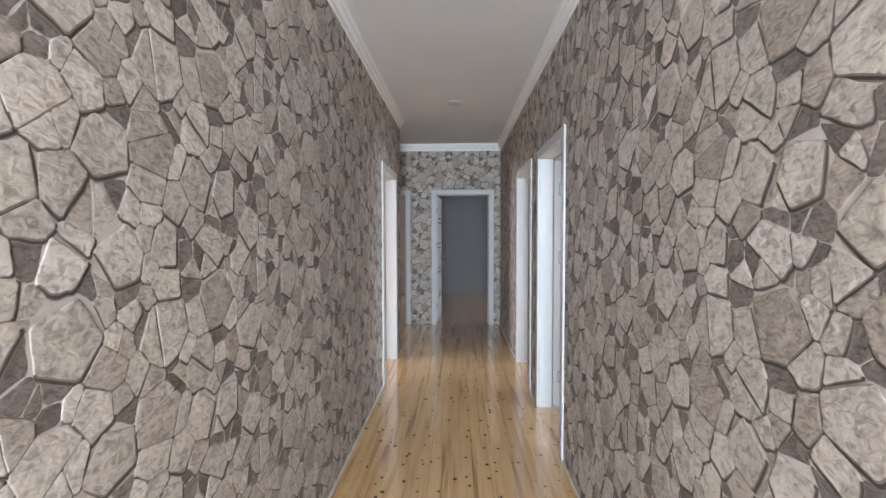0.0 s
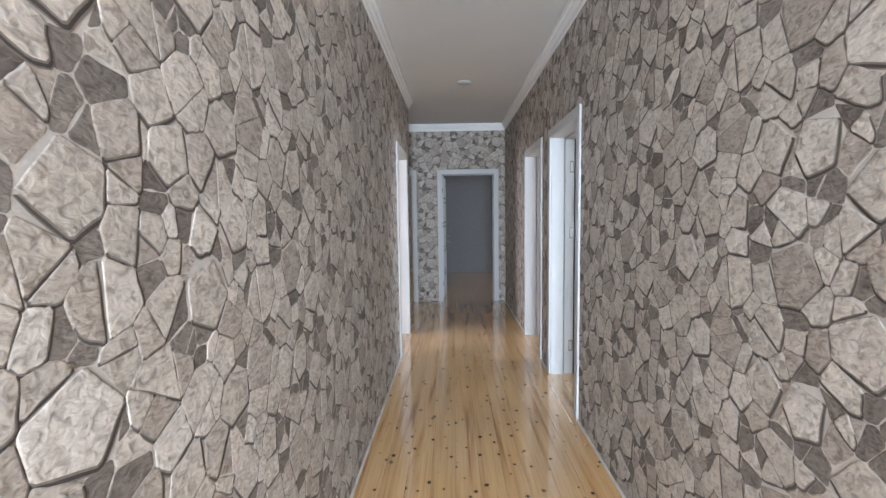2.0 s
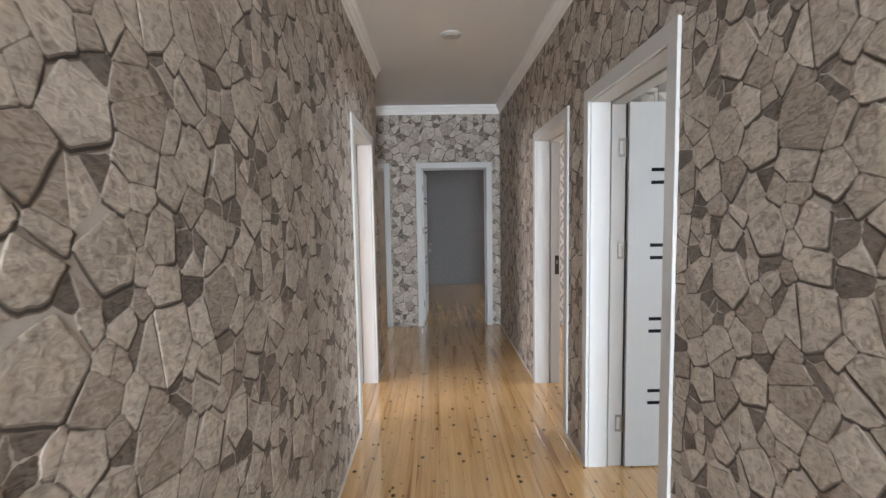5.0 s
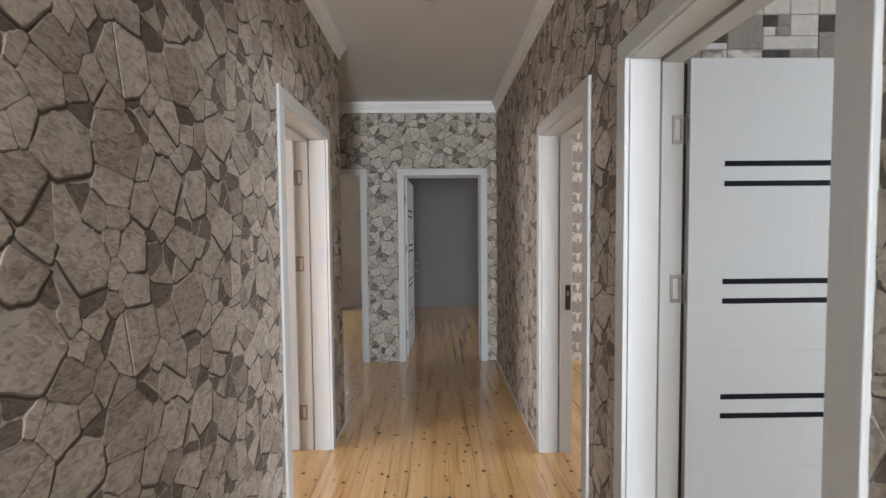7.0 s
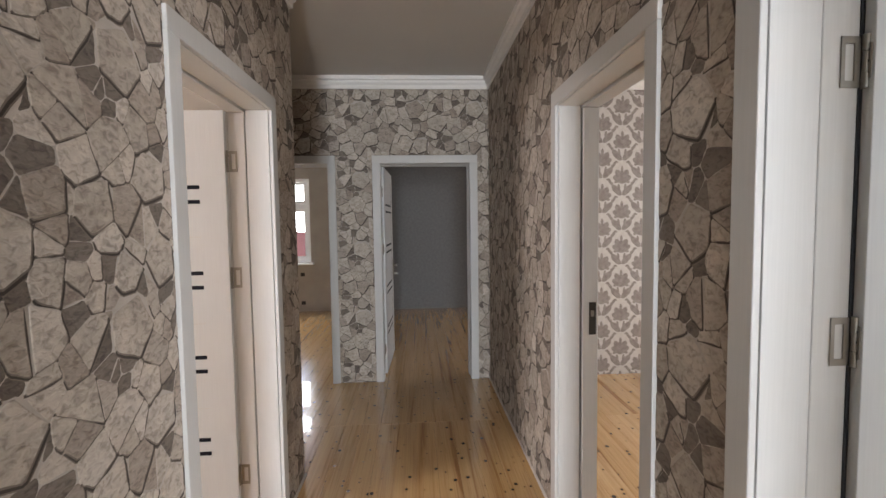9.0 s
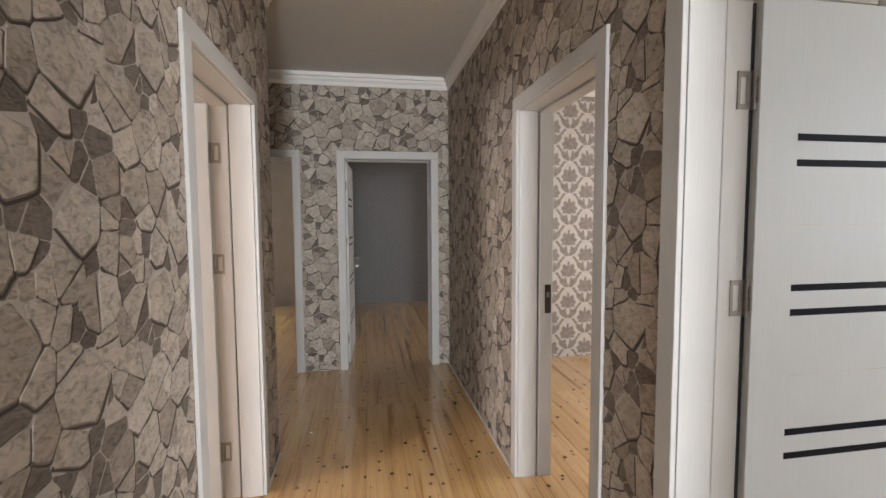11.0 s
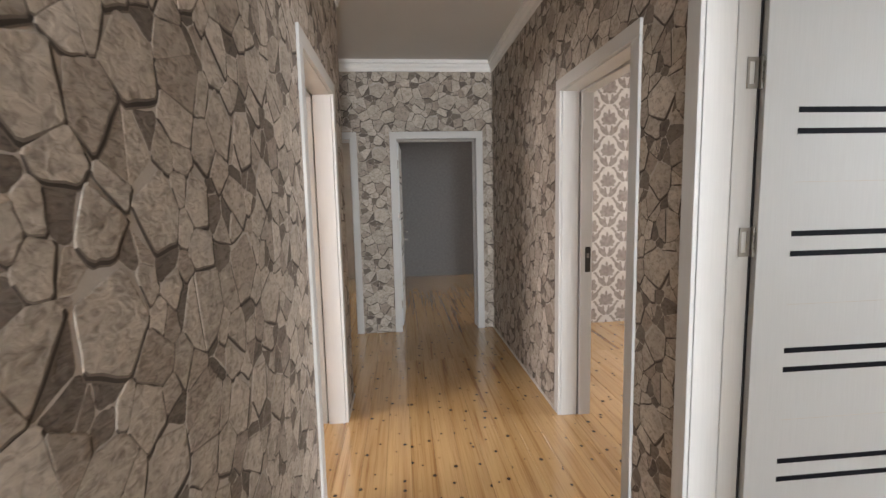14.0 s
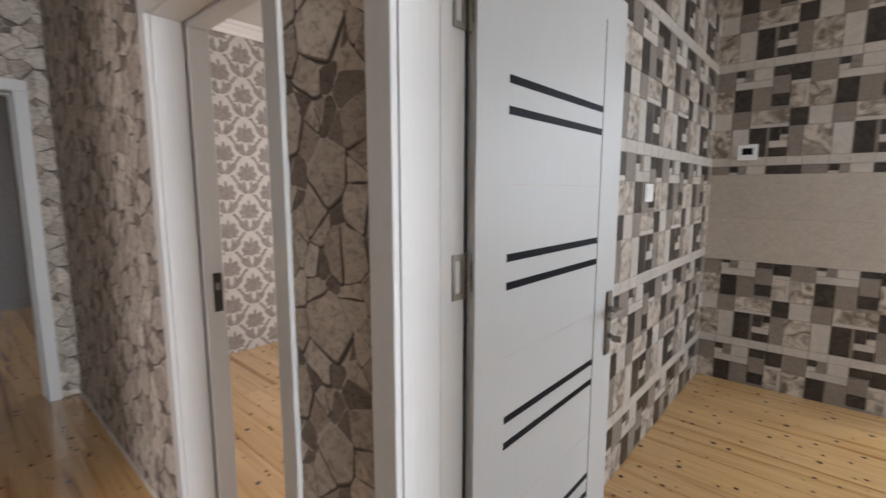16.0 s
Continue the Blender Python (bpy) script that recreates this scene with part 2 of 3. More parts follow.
def damask(name):
    """Printed paper with an offset lattice of flower motifs."""
    m, nt, b = nodes_of(name, 0.6)
    tc = nt.nodes.new("ShaderNodeTexCoord")
    sp = nt.nodes.new("ShaderNodeSeparateXYZ")
    nt.links.new(tc.outputs["Object"], sp.inputs[0])
    W, H = 0.383, 0.33
    p = math_node(nt, "DIVIDE", math_node(nt, "SUBTRACT", sp.outputs[0], 0.126), W)
    q = math_node(nt, "DIVIDE", math_node(nt, "SUBTRACT", sp.outputs[2], 0.216), H)

    def centred(op):
        return math_node(nt, "SUBTRACT", math_node(nt, "FRACT", math_node(nt, "ADD", math_node(nt, op, p, q), 0.5)), 0.5)
    a, c = centred("ADD"), centred("SUBTRACT")
    dx = math_node(nt, "ABSOLUTE", math_node(nt, "MULTIPLY", math_node(nt, "ADD", a, c), W / 2))
    dz = math_node(nt, "MULTIPLY", math_node(nt, "SUBTRACT", a, c), H / 2)

    def petal(cx, cz, turn, la, lb):
        """Above zero within an ellipse that stands at both sides of the motif's middle."""
        u, v = math_node(nt, "SUBTRACT", dx, cx), math_node(nt, "SUBTRACT", dz, cz)
        co, si = math.cos(radians(turn)), math.sin(radians(turn))
        e = math_node(nt, "ADD", math_node(nt, "MULTIPLY", u, co / la), math_node(nt, "MULTIPLY", v, si / la))
        f = math_node(nt, "ADD", math_node(nt, "MULTIPLY", u, -si / lb), math_node(nt, "MULTIPLY", v, co / lb))
        return math_node(nt, "SUBTRACT", 1.0, math_node(nt, "ADD", math_node(nt, "MULTIPLY", e, e), math_node(nt, "MULTIPLY", f, f)))
    f = petal(0.0, 0.035, 0, 0.064, 0.060)
    for shape in ((0.030, 0.062, 60, 0.054, 0.031), (0.054, 0.030, 25, 0.038, 0.026), (0.0, 0.108, 90, 0.036, 0.014), (0.047, 0.002, -30, 0.034, 0.016),
                  (0.052, -0.084, 47, 0.068, 0.031), (0.030, -0.052, 80, 0.030, 0.012), (0.118, 0.000, 60, 0.026, 0.013), (0.136, 0.018, -20, 0.018, 0.010),
                  (0.100, -0.022, 0, 0.016, 0.016)):
        f = math_node(nt, "MAXIMUM", f, petal(*shape))
    rad = math_node(nt, "SQRT", math_node(nt, "ADD", math_node(nt, "MULTIPLY", dx, dx), math_node(nt, "MULTIPLY", dz, dz)))
    veins = math_node(nt, "COSINE", math_node(nt, "MULTIPLY_ADD", dz, 260.0, math_node(nt, "MULTIPLY", dx, -210.0)))
    f = math_node(nt, "MULTIPLY_ADD", math_node(nt, "COSINE", math_node(nt, "MULTIPLY", rad, 300.0)), 0.05, f)
    mask = nt.nodes.new("ShaderNodeMapRange")
    nt.links.new(f, mask.inputs[0])
    for i, k in enumerate((-0.05, 0.15, 0.0, 0.92)):
        mask.inputs[i + 1].default_value = k
    n = noise_node(nt, coords(nt), 30, 4)
    ink = ramp(nt, math_node(nt, "MULTIPLY_ADD", veins, 0.13, n), [(0.3, (0.185, 0.15, 0.13)), (0.7, (0.31, 0.265, 0.24))])
    paper = ramp(nt, n, [(0.3, (0.54, 0.50, 0.465)), (0.7, (0.62, 0.585, 0.55))])
    nt.links.new(mix(nt, mask.outputs[0], paper, ink), b.inputs["Base Color"])
    bump(nt, b, mask.outputs[0], 0.3, 0.0006)
    return m


DAMASK = damask("damask_paper")


def tile_mat(name, lo, hi, scale, rough=0.35):
    m, nt, b = nodes_of(name, rough)
    r = piece_random(nt)
    comb = nt.nodes.new("ShaderNodeCombineXYZ")
    for i in range(3):
        nt.links.new(math_node(nt, "MULTIPLY", r, 5.1 + 3 * i), comb.inputs[i])
    n = noise_node(nt, coords(nt, (1, 1, 1), comb.outputs[0]), scale, 5, 1.2)
    c = ramp(nt, n, [(0.35, lo), (0.62, hi)])
    c = mix(nt, 0.35, c, ramp(nt, r, [(0.0, (0.82, 0.82, 0.82)), (1.0, (1.05, 1.05, 1.05))]), "MULTIPLY")
    nt.links.new(c, b.inputs["Base Color"])
    bump(nt, b, n, 0.15, 0.001)
    return m


TILES = [tile_mat("tile_light", (0.50, 0.465, 0.42), (0.57, 0.535, 0.49), 20),
         tile_mat("tile_taupe", (0.22, 0.187, 0.16), (0.27, 0.235, 0.205), 40),
         tile_mat("tile_dark", (0.022, 0.018, 0.015), (0.060, 0.047, 0.039), 25),
         tile_mat("tile_marble", (0.17, 0.135, 0.105), (0.60, 0.54, 0.47), 13)]
GROUT = plain("tile_grout", (0.34, 0.31, 0.28), 0.8)
BAND = tile_mat("tile_band", (0.44, 0.39, 0.335), (0.51, 0.46, 0.40), 30)


def glass():
    m, nt, b = nodes_of("window_glass", 0.0)
    b.inputs["Transmission Weight"].default_value = 1.0
    b.inputs["IOR"].default_value = 1.05
    return m


GLASS = glass()

# ---- building helpers ----


def mesh_of(name, verts, faces, mats, slots=None):
    me = bpy.data.meshes.new(name)
    me.from_pydata(verts, [], faces)
    for m in mats:
        me.materials.append(m)
    if slots:
        me.polygons.foreach_set("material_index", slots)
    me.update()
    return me


def part(name, bm, material, parent=None, label="", matrix=None):
    me = bpy.data.meshes.new(name)
    bmesh.ops.recalc_face_normals(bm, faces=bm.faces)
    bm.to_mesh(me)
    bm.free()
    me.materials.append(material)
    ob = new(name, me)
    ob.parent = parent
    if matrix is not None:
        ob.matrix_basis = matrix
    return tagged(ob, label)


def boxes(*specs, bevel=0.0, segments=2):
    """A bmesh of boxes, each (x0, x1, y0, y1, z0, z1)."""
    bm = bmesh.new()
    for x0, x1, y0, y1, z0, z1 in specs:
        m = Matrix.LocRotScale(((x0 + x1) / 2, (y0 + y1) / 2, (z0 + z1) / 2), None, (x1 - x0, y1 - y0, z1 - z0))
        bmesh.ops.create_cube(bm, size=1, matrix=m)
    if bevel:
        bmesh.ops.bevel(bm, geom=list(bm.edges), offset=bevel, segments=segments, affect="EDGES", profile=0.5)
    return bm


def rod(bm, a, b, r0, r1=None, seg=12):
    a, b = Vector(a), Vector(b)
    m = Matrix.Translation((a + b) / 2) @ (b - a).to_track_quat("Z", "Y").to_matrix().to_4x4()
    bmesh.ops.create_cone(bm, cap_ends=True, segments=seg, radius1=r0, radius2=r0 if r1 is None else r1, depth=(b - a).length, matrix=m)
    return bm


def structure(name, bm, material, label):
    return tagged(part(name, bm, material), label, name.split("_")[0], kind="structure")


def sweep(profile, path, closed=False):
    """A moulding: profile of (out, z) carried along a list of (x, y, nx, ny), out along the corner's normal."""
    bm = bmesh.new()
    rings = [[bm.verts.new((x + nx * o, y + ny * o, z)) for o, z in profile] for x, y, nx, ny in path]
    for r0, r1 in zip(rings, rings[1:]):
        for i in range(len(profile)):
            j = (i + 1) % len(profile)
            bm.faces.new((r0[i], r0[j], r1[j], r1[i]))
    for r in (rings[0], rings[-1]):
        bm.faces.new(r)
    return bm


# ---- shell ----
structure("floor", boxes((XW - 0.2, XE + 0.2, YB - 0.2, YN + 0.2, -0.15, -0.022)), PINE_JOINT, "subfloor under the varnished pine boards")
structure("ceiling", boxes((XW - 0.2, XE + 0.2, YB - 0.2, YN + 0.2, CEIL, CEIL + 0.15)), CEILING, "smooth off-white painted ceiling")


def wall_y(name, x0, x1, y0, y1, holes, material, label, top=CEIL):
    """A wall that runs along y, with openings (y0, y1, z0, z1)."""
    specs, at = [], y0
    for a, b, c, d in sorted(holes):
        specs.append((x0, x1, at, a, 0, top))
        specs.append((x0, x1, a, b, d, top))
        if c > 0:
            specs.append((x0, x1, a, b, 0, c))
        at = b
    specs.append((x0, x1, at, y1, 0, top))
    return structure(name, boxes(*specs), material, label)


def wall_x(name, y0, y1, x0, x1, holes, material, label, top=CEIL):
    specs, at = [], x0
    for a, b, c, d in sorted(holes):
        specs.append((at, a, y0, y1, 0, top))
        specs.append((a, b, y0, y1, d, top))
        if c > 0:
            specs.append((a, b, y0, y1, 0, c))
        at = b
    specs.append((at, x1, y0, y1, 0, top))
    return structure(name, boxes(*specs), material, label)


def gap(span):
    return (span[0] + 0.03, span[1] - 0.03, 0, HEAD - 0.03)


wall_y("wall_right", 0.004, T, YB, YF, [gap(R1), gap(R2)], PLASTER, "plastered wall between the corridor and two rooms")
wall_y("wall_left", XL - T, XL - 0.004, YB, YC - 0.004, [gap(L1)], PLASTER, "plastered wall between the corridor and a side room")
wall_x("wall_far", YF + 0.004, YF + T, XW, XE, [gap(FL), gap(FD)], PLASTER, "plastered wall at the corridor's end")
wall_x("wall_back", YB - 0.2, YB, XW, XE, [(-1.24, -0.14, 0.1, 2.3)], PLASTER, "plastered wall behind with a tall glazed opening")
wall_x("wall_alcove", YC - T, YC - 0.004, XW, XL - T, [], BEIGE_PAPER, "beige wall of the corridor's side branch")
wall_x("wall_kitchen", YK + 0.012, 7.0, T, XE, [], PLASTER, "partition between kitchen and papered room")
wall_x("wall_papered", YF - 0.006, YF + 0.002, T + 0.002, XE, [], DAMASK, "wall papered in cream with grey-brown damask motifs")
wall_x("wall_north", YN, YN + 0.2, XW, XE, [(-3.94, -2.49, 0.84, 2.27)], BEIGE_PAPER, "beige papered outer wall with a white window")
wall_x("wall_grey", YN - 0.008, YN - 0.001, -1.20, XE, [], GREY_PAPER, "wall covered in dark grey textured paper")
wall_y("wall_between", -1.32, -1.20, YF + T, YN, [], GREY_PAPER, "grey partition between the two far rooms")
wall_y("wall_east", XE + 0.012, XE + 0.2, YB, YN, [(4.22, 5.62, 0.88, 2.23), (7.1, 8.5, 0.88, 2.23), (11.4, 12.6, 0.88, 2.23)], PLASTER, "outer wall with window openings")
wall_y("wall_west", XW - 0.2, XW, YB, YN, [(5.5, 6.9, 0.88, 2.23), (11.3, 12.7, 0.88, 2.23)], WARM_PAPER, "outer wall of the warm-toned side room")
wall_x("wall_kitchen_south", 2.6, 2.75, T, XE, [(0.5, 1.9, 0.88, 2.23)], PLASTER, "plain wall closing the kitchen")
wall_x("wall_side_south", 4.4, 4.55, XW, XL - T, [], WARM_PAPER, "plain wall closing the side room")

# cornice and skirting bead
CORN = [(0.0, 2.72), (0.016, 2.72), (0.019, 2.752), (0.024, 2.757), (0.034, 2.773), (0.037, 2.79), (0.052, 2.797), (0.056, CEIL - 0.002), (0.0, CEIL - 0.002)]
corridor_corners = [(XL, YB, 1, 0), (XL, YC, 1, 1), (XW + 0.01, YC, 0, 1)]
structure("cornice_left", sweep(CORN, corridor_corners), CORNICE, "stepped white plaster cornice under the ceiling")
structure("cornice_right", sweep(CORN, [(0, YB, -1, 0), (0, YF, -1, -1), (XW + 0.01, YF, 0, -1)]), CORNICE, "stepped white plaster cornice under the ceiling")
structure("cornice_papered", sweep(CORN, [(XE, YF - 0.006, 0, -1), (T, YF - 0.006, 0, -1)]), CORNICE, "white cornice over the damask paper")
BEAD = [(0.0, 0.0), (0.011, 0.0), (0.008, 0.008), (0.0, 0.012)]
for n, (x, s, y0, y1) in enumerate([(0, -1, YB, R1[0]), (0, -1, R1[1], R2[0]), (0, -1, R2[1], YF), (XL, 1, YB, L1[0]), (XL, 1, L1[1], YC)]):
    structure("baseboard", sweep(BEAD, [(x + s * 0.004, y0, s, 0), (x + s * 0.004, y1, s, 0)]), CAULK, "thin pale bead sealing wall and floor")

# ---- doors ----


def doorway(name, width, m, label, hinge=0, leaf=True, strike=False, rot=0.0, dark_gap=False):
    """Local x along the opening, y from the corridor's face into the room. hinge: 0 low-x jamb, 1 high-x jamb."""
    root = tagged(new(name), label, "door", kind="structure")
    root.matrix_world = m
    W, H, C = width, HEAD, 0.070

    def casing(x0, x1, z0, z1):
        part("casing", boxes((x0, x1, -0.014, 0.003, z0, z1), bevel=0.003), TRIM_WHITE, root)
    casing(0, C, 0, H - C), casing(W - C, W, 0, H - C), casing(0, W, H - C, H)
    a, b, top = C + 0.003, W - C - 0.003, H - C - 0.003
    for x0, x1 in ((a - 0.05, a), (b, b + 0.05)):
        part("reveal", boxes((x0, x1, 0.004, 0.110, 0, top), bevel=0.0015), TRIM_WHITE, root)
    part("reveal", boxes((a, b, 0.004, 0.110, top, top + 0.05), bevel=0.0015), TRIM_WHITE, root)
    lo = a - 0.009 if leaf and hinge == 0 else a + 0.008
    hi = b + 0.009 if leaf and hinge == 1 else b - 0.008
    for x0, x1 in ((a - 0.045, lo), (hi, b + 0.045)):
        bm = boxes((x0, x1, 0.120, T + 0.008, 0, top - 0.0085), bevel=0.003)
        part("frame_jamb", bm, TRIM_WHITE, root)
    part("frame_head", boxes((a - 0.045, b + 0.045, 0.120, T + 0.008, top - 0.008, top + 0.045), bevel=0.003), TRIM_WHITE, root)
    if strike:
        s = lo + 0.0002 if strike == "low" else hi - 0.0002
        d = 1 if strike == "low" else -1
        plate = part("strike_plate", boxes((min(s, s + d * 0.004), max(s, s + d * 0.004), 0.152, 0.186, 0.94, 1.10), bevel=0.001), DARK_METAL, root, "dark metal strike plate")
        part("strike_hole", boxes((min(s + d * 0.0042, s + d * 0.0055), max(s + d * 0.0042, s + d * 0.0055), 0.160, 0.176, 1.03, 1.06)), METAL, plate)
    if not leaf:
        return root
    # the leaf stands open into the room; lx runs from its hinge, ly is its thickness
    px = a + 0.014 if hinge == 0 else b - 0.014
    s = 1 if hinge == 0 else -1
    LW, LT, LH = 0.836, 0.040, top - 0.004
    turn = Matrix.Translation((px, T, 0.0)) @ Matrix.Rotation(radians(rot), 4, "Z")

    def lbox(l0, l1, t0, t1, z0, z1):
        """l along the leaf, t from the seen face into its thickness."""
        x0, x1 = sorted((-s * t0, -s * t1))
        return (x0, x1, l0, l1, z0, z1)
    body = boxes(lbox(0.017, LW, 0, LT, 0.008, LH), bevel=0.002)
    lf = part("leaf", body, DOOR_WHITE, root, "white laminate door leaf standing open", turn)
    for z in (1.648, 1.237, 0.826, 0.415):
        for dz in (0.0345, -0.0345):
            part("inlay_strip", boxes(lbox(0.140, 0.664, -0.0012, 0.003, z + dz - 0.0095, z + dz + 0.0095)), BLACK, lf, "black glass inlay strip")
    for f0 in (-0.0006,):
        part("groove", boxes(lbox(0.668, 0.672, f0, 0.002, 0.06, 1.95)), DARK_FILL, lf, "fine vertical groove")
        for z in (1.445, 1.025, 0.605):
            part("groove", boxes(lbox(0.140, 0.667, f0, 0.002, z, z + 0.0014)), CAULK, lf, "fine horizontal groove")
    # handle: plate, neck, lever, lock with key
    hl = LW - 0.055
    plate = part("handle", boxes(lbox(hl - 0.021, hl + 0.021, -0.009, -0.0003, 0.855, 1.085), bevel=0.004), METAL, lf, "satin nickel lever handle on a long plate")
    bm = bmesh.new()
    rod(bm, (s * 0.009, hl, 1.02), (s * 0.048, hl, 1.02), 0.010)
    rod(bm, (s * 0.048, hl + 0.008, 1.02), (s * 0.052, hl - 0.115, 1.018), 0.0095, 0.007)
    part("lever", bm, METAL, plate)
    bm = bmesh.new()
    rod(bm, (s * 0.009, hl, 0.925), (s * 0.020, hl, 0.925), 0.0095)
    bmesh.ops.create_cube(bm, size=1, matrix=Matrix.LocRotScale((s * 0.036, hl, 0.918), None, (0.034, 0.003, 0.022)))
    part("key", bm, METAL, plate)
    # hinges
    hx = a - 0.009 if hinge == 0 else b + 0.009
    g0, g1 = sorted((px - s * 0.038, px - s * 0.022))
    # added strip: near-black paints the gap's shade, white hides the gap on other doors
    part("gap_filler", boxes((g0, g1, T + 0.0085, T + 0.0165, 0.01, LH - 0.01)), DARK_FILL if dark_gap else TRIM_WHITE, root, "added filler strip in the hinge gap")
    for z in (0.255, 1.245, 1.805):
        h = part("hinge", rod(rod(bmesh.new(), (hx + s * 0.007, T + 0.014, z - 0.052), (hx + s * 0.007, T + 0.014, z - 0.02), 0.0065),
                              (hx + s * 0.007, T + 0.014, z + 0.02), (hx + s * 0.007, T + 0.014, z + 0.052), 0.0065), METAL, root, "satin nickel butterfly hinge")
        rod_mid = rod(bmesh.new(), (hx + s * 0.007, T + 0.014, z - 0.019), (hx + s * 0.007, T + 0.014, z + 0.019), 0.006)
        part("knuckle", rod_mid, METAL, h)
        x0, x1 = sorted((hx + s * 0.0008, hx + s * 0.0032))
        y0, y1 = T - 0.032, T + 0.0075
        part("hinge_plate", boxes((x0, x1, y0, y0 + 0.008, z - 0.036, z + 0.036), (x0, x1, y1 - 0.012, y1, z - 0.036, z + 0.036),
                                  (x0, x1, y0, y1, z - 0.05, z - 0.036), (x0, x1, y0, y1, z + 0.036, z + 0.05)), METAL, h)
        x0, x1 = sorted((px - s * 0.004, px - s * 0.026))
        part("hinge_wing", boxes((x0, x1, T + 0.0140, T + 0.0168, z - 0.034, z + 0.034), bevel=0.001), METAL, h)
        for dz in (-0.022, 0.0, 0.022):
            part("screw", rod(bmesh.new(), (px - s * 0.012, T + 0.0128, z + dz), (px - s * 0.012, T + 0.0142, z + dz), 0.0036), DARK_METAL, h)
    return root


def turned(x, y, rz):
    return pose(x, y, 0, 0, 0, rz)


doorway("door_1", R1[1] - R1[0], turned(0, R1[1], -90), "white door with black inlay strips, standing open into the kitchen", hinge=0, dark_gap=True)
doorway("door_2", R2[1] - R2[0], turned(0, R2[1], -90), "white door frame with dark strike plate, open to the papered room", leaf=False, strike="low")
doorway("door_3", L1[1] - L1[0], turned(XL, L1[0], 90), "white door with black inlay strips, standing open into the side room", hinge=1)
doorway("door_4", FD[1] - FD[0], turned(FD[0], YF, 0), "white door standing open at the corridor's end", hinge=0, rot=-2.2)
doorway("door_5", FL[1] - FL[0], turned(FL[0], YF, 0), "white empty door frame to the windowed room", leaf=False)

# ---- windows ----


def window(name, width, height, m, label, transom=0.0):
    """Local x along the wall, y outwards, z from the sill."""
    root = tagged(new(name), label, "window", kind="structure")
    root.matrix_world = m
    f = 0.06
    part("window_frame", boxes((0, f, 0, 0.07, 0, height), (width - f, width, 0, 0.07, 0, height), (f, width - f, 0, 0.07, 0, f), (f, width - f, 0, 0.07, height - f, height), bevel=0.004), PVC, root)
    n = 2
    w = (width - 2 * f) / n
    if transom:
        part("transom", boxes((f, width - f, 0.002, 0.068, transom - 0.045, transom + 0.045), bevel=0.004), PVC, root)
    for i in range(n):
        x0, x1 = f + i * w + 0.003, f + (i + 1) * w - 0.003
        rows = [(f + 0.003, transom - 0.048), (transom + 0.048, height - f - 0.003)] if transom else [(f + 0.003, height - f - 0.003)]
        for z0, z1 in rows:
            g = 0.045
            sash = part("sash", boxes((x0, x0 + g, 0.005, 0.06, z0, z1), (x1 - g, x1, 0.005, 0.06, z0, z1), (x0 + g, x1 - g, 0.005, 0.06, z0, z0 + g), (x0 + g, x1 - g, 0.005, 0.06, z1 - g, z1), bevel=0.003), PVC, root)
            pane = part("pane", boxes((x0 + g, x1 - g, 0.028, 0.034, z0 + g, z1 - g)), GLASS, sash)
            pane.visible_shadow = False
    part("window_sill", boxes((-0.05, width + 0.05, -0.16, 0.0, -0.03, -0.002), bevel=0.006), PVC, root)
    return root


window("window_1", 1.45, 1.43, pose(-3.94, YN + 0.06, 0.84), "white plastic window with transom and sill", transom=0.96)
# windows 2 to 6 stay out of view, placed to let daylight into the rooms
for n, (y0, y1) in enumerate(((4.22, 5.62), (7.1, 8.5), (11.4, 12.6))):
    window("window_%d" % (n + 2), y1 - y0, 1.35, pose(XE + 0.17, y1, 0.88, 0, 0, -90), "unseen white plastic window in the outer wall")
# second window of this room, added only to brighten it
window("window_6", 1.4, 1.35, pose(XW - 0.17, 11.3, 0.88, 0, 0, 90), "unseen white plastic window in the outer wall")
window("window_5", 1.4, 1.35, pose(XW - 0.17, 5.5, 0.88, 0, 0, 90), "unseen white plastic window in the outer wall")

window("window_7", 1.1, 2.2, pose(-0.14, YB - 0.1, 0.1, 0, 0, 180), "tall white glazing at the corridor's bright end", transom=1.5)
# out of view; added as an opening for the second kitchen lamp
window("window_8", 1.4, 1.35, pose(1.9, 2.68, 0.88, 0, 0, 180), "unseen white plastic window added to brighten the kitchen")

# ---- outside the window ----
structure("ground", boxes((-400, 400, -400, 400, -0.9, -0.6)), GROUND, "dry bare ground round the house")


def neighbour_house(x, y):
    root = tagged(new("house"), "pale neighbouring house with a red pitched roof", "house")
    root.matrix_world = pose(x, y, -0.6)
    part("wall", boxes((-6, 6, 0, 7, 0, 0.8)), HOUSE_PAINT, root)
    bm = bmesh.new()
    p = [(-6.5, -0.5, 0.7), (6.5, -0.5, 0.7), (6.5, 7.5, 0.7), (-6.5, 7.5, 0.7), (-6.5, 3.5, 1.9), (6.5, 3.5, 1.9)]
    vs = [bm.verts.new(q) for q in p]
    for f in ((0, 1, 5, 4), (2, 3, 4, 5), (0, 4, 3), (1, 2, 5), (3, 2, 1, 0)):
        bm.faces.new([vs[i] for i in f])
    part("roof", bm, ROOF_RED, root, "red painted sheet roof")
    for i in range(3):
        part("window", boxes((-4.5 + 3.6 * i, -3.3 + 3.6 * i, -0.03, 0.05, 0.2, 0.6), bevel=0.01), PVC, root)


neighbour_house(-9, 26)

# ---- ceiling smoke detector ----
det = tagged(new("smoke_detector"), "round white smoke detector on the ceiling", "smoke detector")
det.matrix_world = pose(-0.70, 7.75, CEIL)
